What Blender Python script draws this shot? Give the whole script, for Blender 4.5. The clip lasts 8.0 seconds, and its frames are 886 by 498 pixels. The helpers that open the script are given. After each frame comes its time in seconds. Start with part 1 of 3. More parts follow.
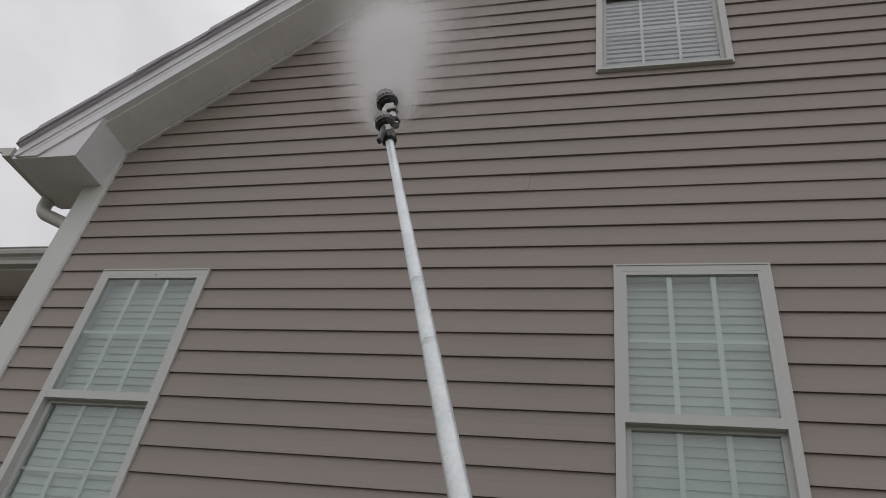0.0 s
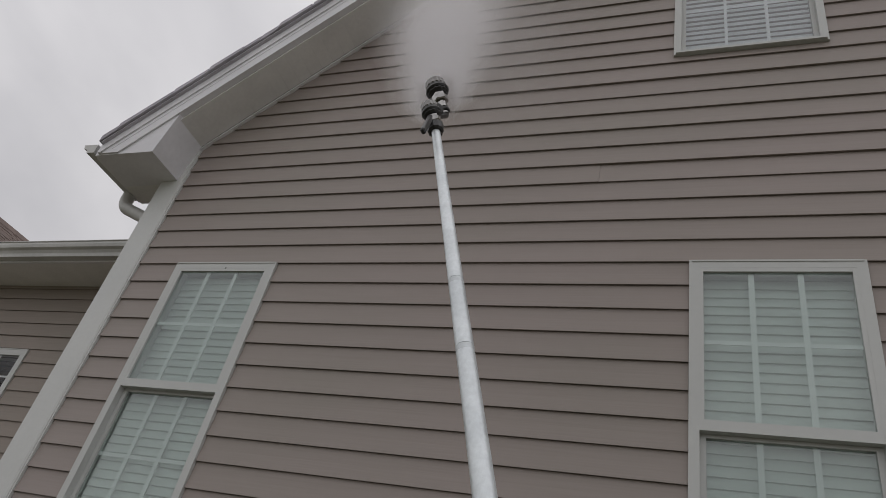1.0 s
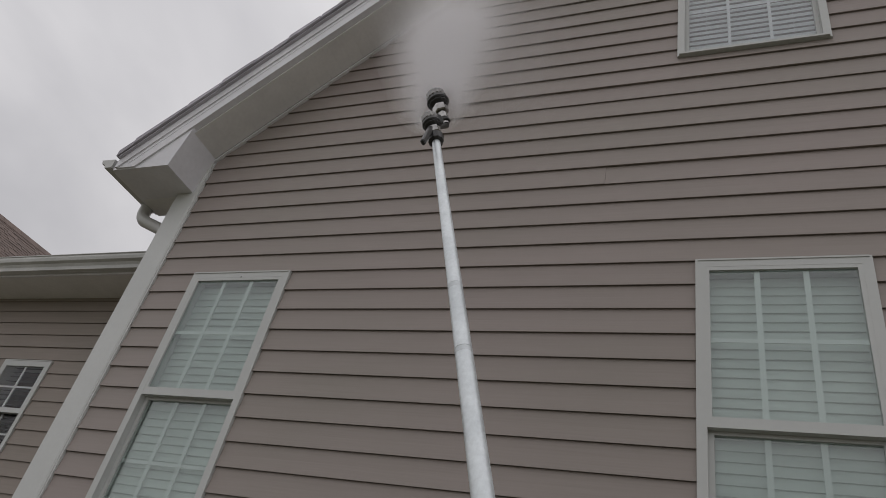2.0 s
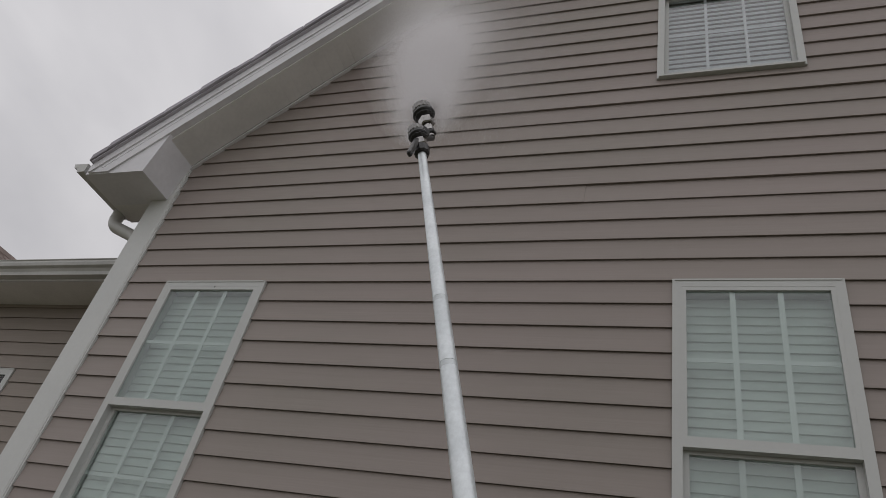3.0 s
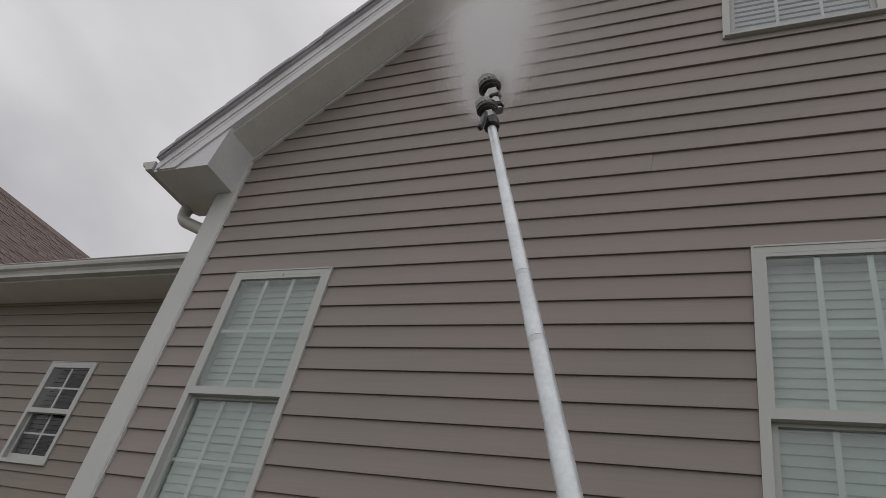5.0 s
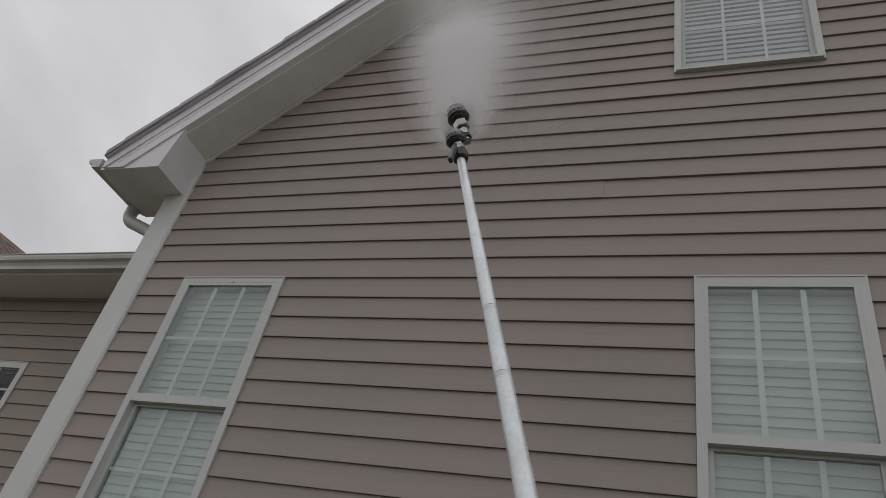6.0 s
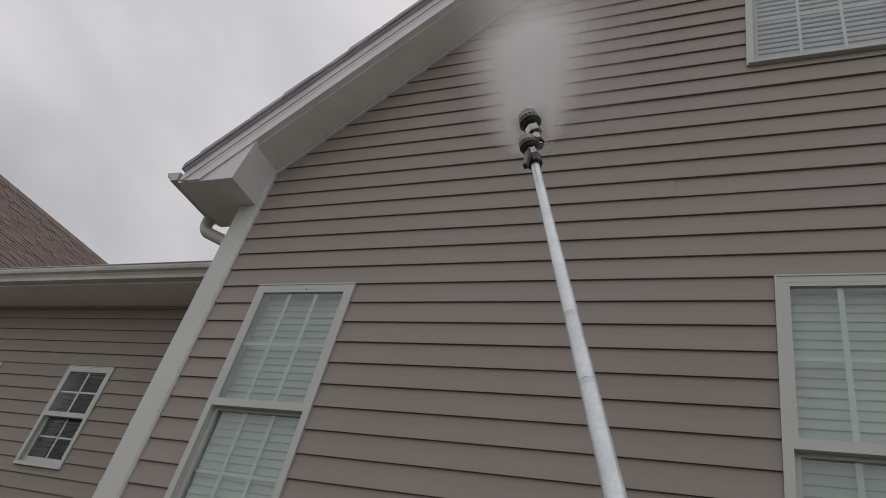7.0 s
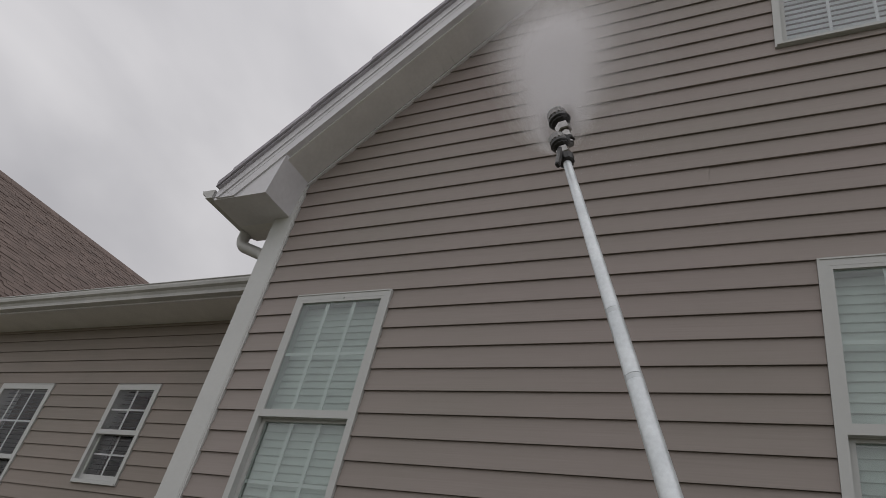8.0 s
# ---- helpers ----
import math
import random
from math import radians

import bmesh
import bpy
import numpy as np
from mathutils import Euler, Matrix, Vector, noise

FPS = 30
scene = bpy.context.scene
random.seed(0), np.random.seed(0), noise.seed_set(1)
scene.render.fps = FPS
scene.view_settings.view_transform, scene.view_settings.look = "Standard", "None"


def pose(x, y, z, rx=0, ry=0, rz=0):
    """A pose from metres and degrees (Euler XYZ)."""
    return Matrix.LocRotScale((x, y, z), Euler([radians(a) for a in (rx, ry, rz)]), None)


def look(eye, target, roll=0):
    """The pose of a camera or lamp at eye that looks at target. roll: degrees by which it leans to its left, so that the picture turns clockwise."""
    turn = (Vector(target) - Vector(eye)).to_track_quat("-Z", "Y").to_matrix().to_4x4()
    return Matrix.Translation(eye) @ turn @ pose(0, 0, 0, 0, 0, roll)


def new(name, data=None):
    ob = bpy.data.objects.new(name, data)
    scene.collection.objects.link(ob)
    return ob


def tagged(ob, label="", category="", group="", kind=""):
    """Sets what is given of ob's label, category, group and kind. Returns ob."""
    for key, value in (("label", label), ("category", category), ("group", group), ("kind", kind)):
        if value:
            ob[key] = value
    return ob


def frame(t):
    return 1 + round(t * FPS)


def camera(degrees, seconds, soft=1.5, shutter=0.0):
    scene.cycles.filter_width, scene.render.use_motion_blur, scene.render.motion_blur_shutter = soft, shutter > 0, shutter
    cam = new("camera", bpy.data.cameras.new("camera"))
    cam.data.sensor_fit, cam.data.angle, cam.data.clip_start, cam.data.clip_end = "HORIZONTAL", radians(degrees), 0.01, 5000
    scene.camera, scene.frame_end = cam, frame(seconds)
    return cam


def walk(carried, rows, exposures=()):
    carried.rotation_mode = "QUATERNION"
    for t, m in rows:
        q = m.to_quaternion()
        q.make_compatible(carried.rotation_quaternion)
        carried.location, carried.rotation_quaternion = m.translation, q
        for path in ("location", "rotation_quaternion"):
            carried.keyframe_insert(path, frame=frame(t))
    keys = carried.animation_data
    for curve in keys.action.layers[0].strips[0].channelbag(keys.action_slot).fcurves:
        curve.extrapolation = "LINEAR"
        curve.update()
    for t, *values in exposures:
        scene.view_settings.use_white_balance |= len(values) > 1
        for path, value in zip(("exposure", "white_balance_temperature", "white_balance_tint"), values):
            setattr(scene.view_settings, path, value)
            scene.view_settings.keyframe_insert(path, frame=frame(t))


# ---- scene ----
cam = camera(65.15, 8.0, soft=0.85)

PATH = [
    (0, (2.8931, -2.7798, 1.4770), (2.4069, -1.2419, 2.6598), 9.664),
    (0.5, (2.9345, -2.7281, 1.5191), (2.3433, -1.2113, 2.6811), 11.334),
    (1, (2.9455, -2.6871, 1.5587), (2.2370, -1.1932, 2.6841), 14.316),
    (1.5, (2.9850, -2.7259, 1.5269), (2.2432, -1.2443, 2.6472), 13.577),
    (1.7, (3.0014, -2.7280, 1.5355), (2.2466, -1.2486, 2.6499), 13.858),
    (2.8, (2.9915, -2.7137, 1.5384), (2.2923, -1.2541, 2.7137), 14.139),
    (3, (2.9710, -2.7184, 1.5374), (2.2908, -1.2486, 2.7111), 14.051),
    (3.5, (2.9305, -2.7108, 1.5238), (2.1981, -1.2485, 2.6751), 14.500),
    (4, (2.9130, -2.7042, 1.5250), (2.0854, -1.2651, 2.6404), 14.365),
    (4.2, (2.9173, -2.6897, 1.5215), (2.0793, -1.2580, 2.6388), 14.283),
    (5.3, (2.9026, -2.7215, 1.5412), (2.0864, -1.2580, 2.6331), 14.249),
    (5.5, (2.8799, -2.7533, 1.5426), (2.1322, -1.2637, 2.6482), 13.805),
    (6, (2.8773, -2.7840, 1.5500), (2.1972, -1.2906, 2.6934), 13.633),
    (6.5, (2.8674, -2.7988, 1.5450), (2.0463, -1.3430, 2.6436), 14.696),
    (7, (2.8456, -2.8108, 1.5459), (2.0026, -1.3772, 2.6569), 15.810),
    (7.5, (2.8846, -2.8253, 1.5357), (2.0243, -1.4090, 2.6556), 15.373),
    (8, (2.8402, -2.8307, 1.5392), (1.9158, -1.4354, 2.6342), 14.304),
]
walk(cam, [(t, look(eye, target, roll)) for t, eye, target, roll in PATH],
     exposures=[(0.0, 0.20), (1.5, 0.06), (3.5, 0.05), (8.0, 0.0)])

# ---- world and sun ----
world = bpy.data.worlds.new("overcast")
scene.world = world
world.use_nodes = True
wn, wl = world.node_tree.nodes, world.node_tree.links
wn.clear()
w_out = wn.new("ShaderNodeOutputWorld")
w_bg = wn.new("ShaderNodeBackground")
w_sky = wn.new("ShaderNodeTexSky")
w_sky.sky_type = "NISHITA"
w_sky.sun_disc = False
w_sky.sun_elevation, w_sky.sun_rotation = radians(52), radians(200)
w_co = wn.new("ShaderNodeTexCoord")
w_map = wn.new("ShaderNodeMapping")
w_map.inputs["Scale"].default_value = (1.0, 1.0, 2.2)
w_noise = wn.new("ShaderNodeTexNoise")
w_noise.inputs["Scale"].default_value = 1.7
w_noise.inputs["Detail"].default_value = 5.0
w_noise.inputs["Roughness"].default_value = 0.45
w_noise.inputs["Distortion"].default_value = 0.4
w_ramp = wn.new("ShaderNodeValToRGB")
w_ramp.color_ramp.elements[0].position, w_ramp.color_ramp.elements[0].color = 0.36, (5.25, 5.15, 5.35, 1)
w_ramp.color_ramp.elements[1].position, w_ramp.color_ramp.elements[1].color = 0.66, (8.3, 8.1, 8.2, 1)
# an overcast sky is about three times as bright overhead as at the horizon
w_sep = wn.new("ShaderNodeSeparateXYZ")
w_rise = wn.new("ShaderNodeMapRange")
w_rise.inputs["To Min"].default_value, w_rise.inputs["To Max"].default_value = 0.66, 1.14
w_scale = wn.new("ShaderNodeVectorMath")
w_scale.operation = "SCALE"
w_mix = wn.new("ShaderNodeMix")
w_mix.data_type = "RGBA"
w_mix.inputs[0].default_value = 0.94
w_bg.inputs["Strength"].default_value = 0.1
wl.new(w_co.outputs["Generated"], w_map.inputs["Vector"])
wl.new(w_map.outputs["Vector"], w_noise.inputs["Vector"])
wl.new(w_noise.outputs["Fac"], w_ramp.inputs["Fac"])
wl.new(w_sky.outputs["Color"], w_mix.inputs[6])
wl.new(w_co.outputs["Generated"], w_sep.inputs[0])
wl.new(w_sep.outputs["Z"], w_rise.inputs["Value"])
wl.new(w_ramp.outputs["Color"], w_scale.inputs[0])
wl.new(w_rise.outputs["Result"], w_scale.inputs["Scale"])
wl.new(w_scale.outputs["Vector"], w_mix.inputs[7])
wl.new(w_mix.outputs[2], w_bg.inputs["Color"])
wl.new(w_bg.outputs["Background"], w_out.inputs["Surface"])

sun = new("sun", bpy.data.lights.new("sun", "SUN"))
sun.data.energy, sun.data.angle, sun.data.color = 0.36, radians(150), (1.0, 0.98, 0.95)
sun.matrix_world = look((-4, -9, 14), (0, 0, 0))


# ---- materials ----
def material(name, color, rough=0.5, metal=0.0, var=0.08, scale=6.0, grain=60.0, bump=0.1, per=0.0, island=0.0,
             stretch=(1, 1, 1), second=None, spec=0.5, along=None):
    """A surface with broad stains, fine grain, fine relief, and a change of tone from piece to piece."""
    m = bpy.data.materials.new(name)
    m.use_nodes = True
    n, l = m.node_tree.nodes, m.node_tree.links
    b = n["Principled BSDF"]
    b.inputs["Roughness"].default_value = rough
    b.inputs["Metallic"].default_value = metal
    b.inputs["Specular IOR Level"].default_value = spec
    co = n.new("ShaderNodeTexCoord")
    geo = n.new("ShaderNodeNewGeometry")
    mp = n.new("ShaderNodeMapping")
    mp.inputs["Scale"].default_value = stretch
    l.new(geo.outputs["Position"], mp.inputs["Vector"])
    big = n.new("ShaderNodeTexNoise")
    big.inputs["Scale"].default_value = scale
    big.inputs["Detail"].default_value = 6
    fine = n.new("ShaderNodeTexNoise")
    fine.inputs["Scale"].default_value = grain
    fine.inputs["Detail"].default_value = 4
    l.new(mp.outputs["Vector"], big.inputs["Vector"])
    # along: the grain drawn out in one direction, as embossed on vinyl boards
    gm = n.new("ShaderNodeMapping")
    gm.inputs["Scale"].default_value = along or stretch
    l.new(geo.outputs["Position"], gm.inputs["Vector"])
    l.new(gm.outputs["Vector"], fine.inputs["Vector"])
    dark = second or tuple(c * (1 - 2.2 * var) for c in color)
    ramp = n.new("ShaderNodeValToRGB")
    ramp.color_ramp.elements[0].position, ramp.color_ramp.elements[0].color = 0.3, (*dark, 1)
    ramp.color_ramp.elements[1].position, ramp.color_ramp.elements[1].color = 0.62, (*color, 1)
    l.new(big.outputs["Fac"], ramp.inputs["Fac"])
    hsv = n.new("ShaderNodeHueSaturation")
    l.new(ramp.outputs["Color"], hsv.inputs["Color"])
    # value = 1 + grain + tone of the piece
    v = n.new("ShaderNodeMapRange")
    v.inputs["From Min"].default_value, v.inputs["From Max"].default_value = 0.25, 0.75
    v.inputs["To Min"].default_value, v.inputs["To Max"].default_value = 1 - var * 0.7, 1 + var * 0.7
    l.new(fine.outputs["Fac"], v.inputs["Value"])
    last = v.outputs["Result"]
    if per or island:
        src = n.new("ShaderNodeObjectInfo").outputs["Random"] if per else geo.outputs["Random Per Island"]
        amp = per or island
        r = n.new("ShaderNodeMapRange")
        r.inputs["To Min"].default_value, r.inputs["To Max"].default_value = 1 - amp, 1 + amp
        l.new(src, r.inputs["Value"])
        mul = n.new("ShaderNodeMath")
        mul.operation = "MULTIPLY"
        l.new(last, mul.inputs[0])
        l.new(r.outputs["Result"], mul.inputs[1])
        last = mul.outputs["Value"]
    l.new(last, hsv.inputs["Value"])
    l.new(hsv.outputs["Color"], b.inputs["Base Color"])
    rr = n.new("ShaderNodeMapRange")
    rr.inputs["To Min"].default_value, rr.inputs["To Max"].default_value = max(0.02, rough - 0.12), min(1, rough + 0.12)
    l.new(big.outputs["Fac"], rr.inputs["Value"])
    l.new(rr.outputs["Result"], b.inputs["Roughness"])
    if bump:
        bp = n.new("ShaderNodeBump")
        bp.inputs["Strength"].default_value = bump
        bp.inputs["Distance"].default_value = 0.002
        l.new(fine.outputs["Fac"], bp.inputs["Height"])
        l.new(bp.outputs["Normal"], b.inputs["Normal"])
    return m


M_SIDING = material("taupe_vinyl", (0.319, 0.274, 0.256), 0.5, var=0.045, scale=1.1, grain=34, bump=0.22, per=0.018,
                    stretch=(0.6, 1, 1.5), second=(0.284, 0.252, 0.226), spec=0.35, along=(0.09, 1, 3.0))
# the wing's siding: the same vinyl in a slightly darker, more olive taupe
M_WING_VINYL = material("olive_taupe_vinyl", (0.306, 0.263, 0.234), 0.6, var=0.05, scale=1.6, grain=30, bump=0.22, per=0.02,
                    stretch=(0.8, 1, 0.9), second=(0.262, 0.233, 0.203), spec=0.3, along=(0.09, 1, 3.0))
M_WHITE = material("white_vinyl", (0.60, 0.61, 0.60), 0.42, var=0.03, scale=2.5, grain=50, bump=0.06)
M_FRAME = material("window_vinyl", (0.525, 0.536, 0.524), 0.35, var=0.02, scale=4, grain=60, bump=0.04)
M_SOFFIT = material("soffit_vinyl", (0.78, 0.77, 0.76), 0.5, var=0.05, scale=3, grain=40, bump=0.08, per=0.012)
M_FASCIA = material("white_coil_aluminium", (0.75, 0.745, 0.775), 0.38, var=0.05, scale=3, grain=30, bump=0.12)
M_GUTTER = material("gutter_aluminium", (0.58, 0.58, 0.565), 0.35, var=0.06, scale=2, grain=35, bump=0.1, second=(0.44, 0.44, 0.425))
M_SHINGLE = material("grey_shingle", (0.50, 0.475, 0.525), 0.9, var=0.14, scale=5, grain=180, bump=0.6, per=0.12)
M_DRIP = material("weathered_drip_edge", (0.52, 0.50, 0.55), 0.6, var=0.08, scale=6, grain=60, bump=0.1)
M_BROWN = material("brown_shingle", (0.172, 0.130, 0.112), 0.9, var=0.12, scale=4, grain=160, bump=0.6, per=0.14,
                   second=(0.142, 0.108, 0.093))
M_BROWN_REST = material("brown_shingle_rest", (0.172, 0.130, 0.112), 0.9, var=0.12, scale=4, grain=160, bump=0.6, island=0.14,
                        second=(0.142, 0.108, 0.093))
M_SHEATH = material("wall_sheathing", (0.25, 0.22, 0.19), 0.8, var=0.1, scale=3, grain=50, bump=0.2)
M_CONCRETE = material("foundation_concrete", (0.32, 0.31, 0.29), 0.85, var=0.12, scale=3, grain=70, bump=0.5)
M_MUNTIN = material("white_grille", (0.70, 0.72, 0.71), 0.35, var=0.02, scale=4, grain=60, bump=0.03)
M_BLIND = material("white_blind", (0.60, 0.635, 0.615), 0.5, var=0.02, scale=5, grain=30, bump=0.03, per=0.02)
# near-black slats carry the shade of the wing's dim rooms in their colour
M_SHADEBLIND = material("shaded_blind", (0.06, 0.058, 0.055), 0.5, var=0.05, scale=5, grain=30, bump=0.03, per=0.04)
M_ALU = material("brushed_aluminium", (0.76, 0.80, 0.82), 0.42, metal=0.5, var=0.10, scale=14, grain=120, bump=0.12,
                 second=(0.60, 0.64, 0.66))
M_FERRULE = material("dull_aluminium", (0.70, 0.74, 0.76), 0.46, metal=0.5, var=0.1, scale=20, grain=120, bump=0.1)
M_BRASS = material("worn_chrome", (0.40, 0.39, 0.38), 0.14, metal=1.0, var=0.12, scale=60, grain=300, bump=0.1)
M_GUN = material("dark_chrome", (0.21, 0.205, 0.20), 0.16, metal=1.0, var=0.15, scale=60, grain=300, bump=0.1)
M_RUBBER = material("black_plastic", (0.016, 0.015, 0.015), 0.34, spec=0.5, var=0.2, scale=60, grain=300, bump=0.2)
M_GRASS = material("lawn", (0.118, 0.118, 0.074), 0.9, var=0.2, scale=0.8, grain=30, bump=0.8, second=(0.140, 0.122, 0.090))
M_INSIDE = material("inside_plaster", (0.45, 0.43, 0.40), 0.8, var=0.04, scale=1, grain=30, bump=0.05)


def glass_material(name, ior, tint):
    m = bpy.data.materials.new(name)
    m.use_nodes = True
    b = m.node_tree.nodes["Principled BSDF"]
    b.inputs["Base Color"].default_value = tint
    b.inputs["Roughness"].default_value = 0.0
    b.inputs["IOR"].default_value = ior
    b.inputs["Transmission Weight"].default_value = 1.0
    return m


def water_material():
    m = bpy.data.materials.new("water_mist")
    m.use_nodes = True
    n, l = m.node_tree.nodes, m.node_tree.links
    d, t, mix = n.new("ShaderNodeBsdfDiffuse"), n.new("ShaderNodeBsdfTranslucent"), n.new("ShaderNodeMixShader")
    d.inputs["Color"].default_value = (0.985, 0.98, 0.985, 1)
    t.inputs["Color"].default_value = (0.985, 0.98, 0.985, 1)
    mix.inputs["Fac"].default_value = 0.85    # drops send most light on, forwards
    l.new(d.outputs["BSDF"], mix.inputs[1])
    l.new(t.outputs["BSDF"], mix.inputs[2])
    l.new(mix.outputs["Shader"], n["Material Output"].inputs["Surface"])
    return m


M_GLASS = glass_material("window_glass", 1.65, (0.865, 0.95, 0.925, 1))
M_SKYGLASS = glass_material("pale_window_glass", 1.65, (0.90, 0.93, 0.955, 1))
# IOR lowered to weaken sky reflection, in place of unseen dark surroundings mirrored there
M_DULLGLASS = glass_material("low_reflection_glass", 1.22, (0.90, 0.90, 0.91, 1))
M_WATER = water_material()


# ---- mesh helpers ----
def mesh_of(name, bm, mat, bevel=0.0):
    if bevel:
        bmesh.ops.bevel(bm, geom=list(bm.edges), offset=bevel, segments=1, affect="EDGES")
    bmesh.ops.recalc_face_normals(bm, faces=bm.faces)
    me = bpy.data.meshes.new(name)
    bm.to_mesh(me)
    bm.free()
    me.materials.append(mat)
    return me


def part(name, bm, mat, parent, label="", bevel=0.0):
    ob = new(name, mesh_of(name, bm, mat, bevel))
    ob.parent = parent
    return tagged(ob, label)


def box(bm, x0, x1, y0, y1, z0, z1):
    v = [bm.verts.new(p) for p in ((x0, y0, z0), (x1, y0, z0), (x1, y1, z0), (x0, y1, z0),
                                   (x0, y0, z1), (x1, y0, z1), (x1, y1, z1), (x0, y1, z1))]
    for f in ((0, 3, 2, 1), (4, 5, 6, 7), (0, 1, 5, 4), (1, 2, 6, 5), (2, 3, 7, 6), (3, 0, 4, 7)):
        bm.faces.new([v[i] for i in f])
    return bm


def boxed(*a):
    return box(bmesh.new(), *a)


def prism(bm, points, way):
    """A flat polygon, pushed along a way."""
    a = [bm.verts.new(p) for p in points]
    b = [bm.verts.new(Vector(p) + Vector(way)) for p in points]
    bm.faces.new(a)
    bm.faces.new(b[::-1])
    for i in range(len(a)):
        j = (i + 1) % len(a)
        bm.faces.new((a[j], a[i], b[i], b[j]))
    return bm


def turned(bm, rings, sides=16, m=None):
    """A turned body round z: rings of (z, radius)."""
    m = m or Matrix()
    loops = []
    for z, r in rings:
        loops.append([bm.verts.new(m @ Vector((r * math.cos(2 * math.pi * i / sides), r * math.sin(2 * math.pi * i / sides), z)))
                      for i in range(sides)])
    for a, b in zip(loops, loops[1:]):
        for i in range(sides):
            j = (i + 1) % sides
            bm.faces.new((a[i], a[j], b[j], b[i]))
    bm.faces.new(loops[0][::-1])
    bm.faces.new(loops[-1])
    return bm


def tube(bm, points, rx, ry, sides=14):
    """A bent pipe of oval section along points."""
    loops = []
    for k, p in enumerate(points):
        a, b = Vector(points[max(k - 1, 0)]), Vector(points[min(k + 1, len(points) - 1)])
        d = (b - a).normalized()
        s = Vector((0, 1, 0))
        u = d.cross(s).normalized()
        loops.append([bm.verts.new(Vector(p) + s * (ry * math.cos(2 * math.pi * i / sides)) + u * (rx * math.sin(2 * math.pi * i / sides)))
                      for i in range(sides)])
    for a, b in zip(loops, loops[1:]):
        for i in range(sides):
            j = (i + 1) % sides
            bm.faces.new((a[i], a[j], b[j], b[i]))
    bm.faces.new(loops[0][::-1])
    bm.faces.new(loops[-1])
    return bm


def structure(name, label, category):
    return tagged(new(name), label, category, kind="structure")


def smooth(ob):
    for p in ob.data.polygons:
        p.use_smooth = len(p.vertices) == 4
    return ob


# ---- the plan ----
FACE = 0.016           # the sheathing behind the siding
LAP = 0.127            # height of a siding course
HEAD = 3.5             # head of the lower windows
MID = 3.2              # middle of the gable
LEFT, RIGHT = -0.47, 2 * MID + 0.47
EAVE = 4.79            # rake line on the wall: z = EAVE + x
BACK = 9.0             # back wall of the house
WING = 1.25            # front wall of the low wing
WING_TOP = 4.144
HOLES = [(0.0, 0.696, HEAD - 1.575, HEAD), (2.875, 3.571, HEAD - 1.575, HEAD), (2.785, 3.575, 4.945, 6.62)]
WING_HOLES = [(-3.09, -2.495, 2.545, 3.49), (-4.96, -4.07, HEAD - 1.575, 3.49)]


def cut(z0, z1, left, right, holes):
    """What is left of a band of wall between z0 and z1: pieces of (left end below, above, right end below, above)."""
    ends = []
    lo, hi = left(z0), left(z1)
    spans = [(lo, hi, right(z0), right(z1))]
    for x0, x1, h0, h1 in holes:
        if h0 < z1 - 1e-4 and h1 > z0 + 1e-4:
            rest = []
            for a0, a1, b0, b1 in spans:
                if x0 > min(b0, b1) or x1 < max(a0, a1):
                    rest.append((a0, a1, b0, b1))
                    continue
                rest += [(a0, a1, x0, x0), (x1, x1, b0, b1)]
            spans = rest
    for s in spans:
        if s[2] - s[0] > 0.005 and s[3] - s[1] > -1e-6:
            ends.append(s)
    return ends


def bands(z0, z1, holes, extra=()):
    zs = {z0, z1}
    for h in holes:
        zs |= {h[2], h[3]}
    zs |= set(extra)
    zs = sorted(z for z in zs if z0 <= z <= z1)
    return [(a, b) for a, b in zip(zs, zs[1:]) if b - a > 1e-4]


def slab(y0, y1, z0, z1, left, right, holes, extra=()):
    bm = bmesh.new()
    for a, b in bands(z0, z1, holes, extra):
        for l0, l1, r0, r1 in cut(a, b, left, right, holes):
            prism(bm, [(l0, y0, a), (r0, y0, a), (r1, y0, b), (l1, y0, b)], (0, y1 - y0, 0))
    return bm


def board(z0, z1, spans, yw, course):
    """A length of lap siding: thick at its lower edge, with a hollow behind the lip; z0..z1 is the part of the course that is left."""
    l0, l1, r0, r1 = spans
    f = lambda z: (z - course) / LAP

    def prof(z):
        k = f(z)
        return yw - 0.0150 + 0.0114 * k + 0.0010 * math.sin(math.pi * k)
    lip = abs(z0 - course) < 1e-4
    pts = []
    if lip:
        pts += [(yw, z0 + 0.003), (yw - 0.0090, z0 + 0.003), (yw - 0.0120, z0), (prof(z0) - 0.0002, z0), (prof(z0 + 0.004) - 0.0006, z0 + 0.004)]
    else:
        pts += [(yw, z0), (prof(z0), z0)]
    zm = (z0 + z1) / 2
    pts += [(prof(zm), zm), (prof(z1), z1), (yw, z1)]
    bm = bmesh.new()
    g = lambda z: (z - z0) / (z1 - z0)
    a = [bm.verts.new((l0 + (l1 - l0) * g(z), y, z)) for y, z in pts]
    b = [bm.verts.new((r0 + (r1 - r0) * g(z), y, z)) for y, z in pts]
    bm.faces.new(a)
    bm.faces.new(b[::-1])
    for i in range(len(a)):
        j = (i + 1) % len(a)
        bm.faces.new((a[j], a[i], b[i], b[j]))
    return bm


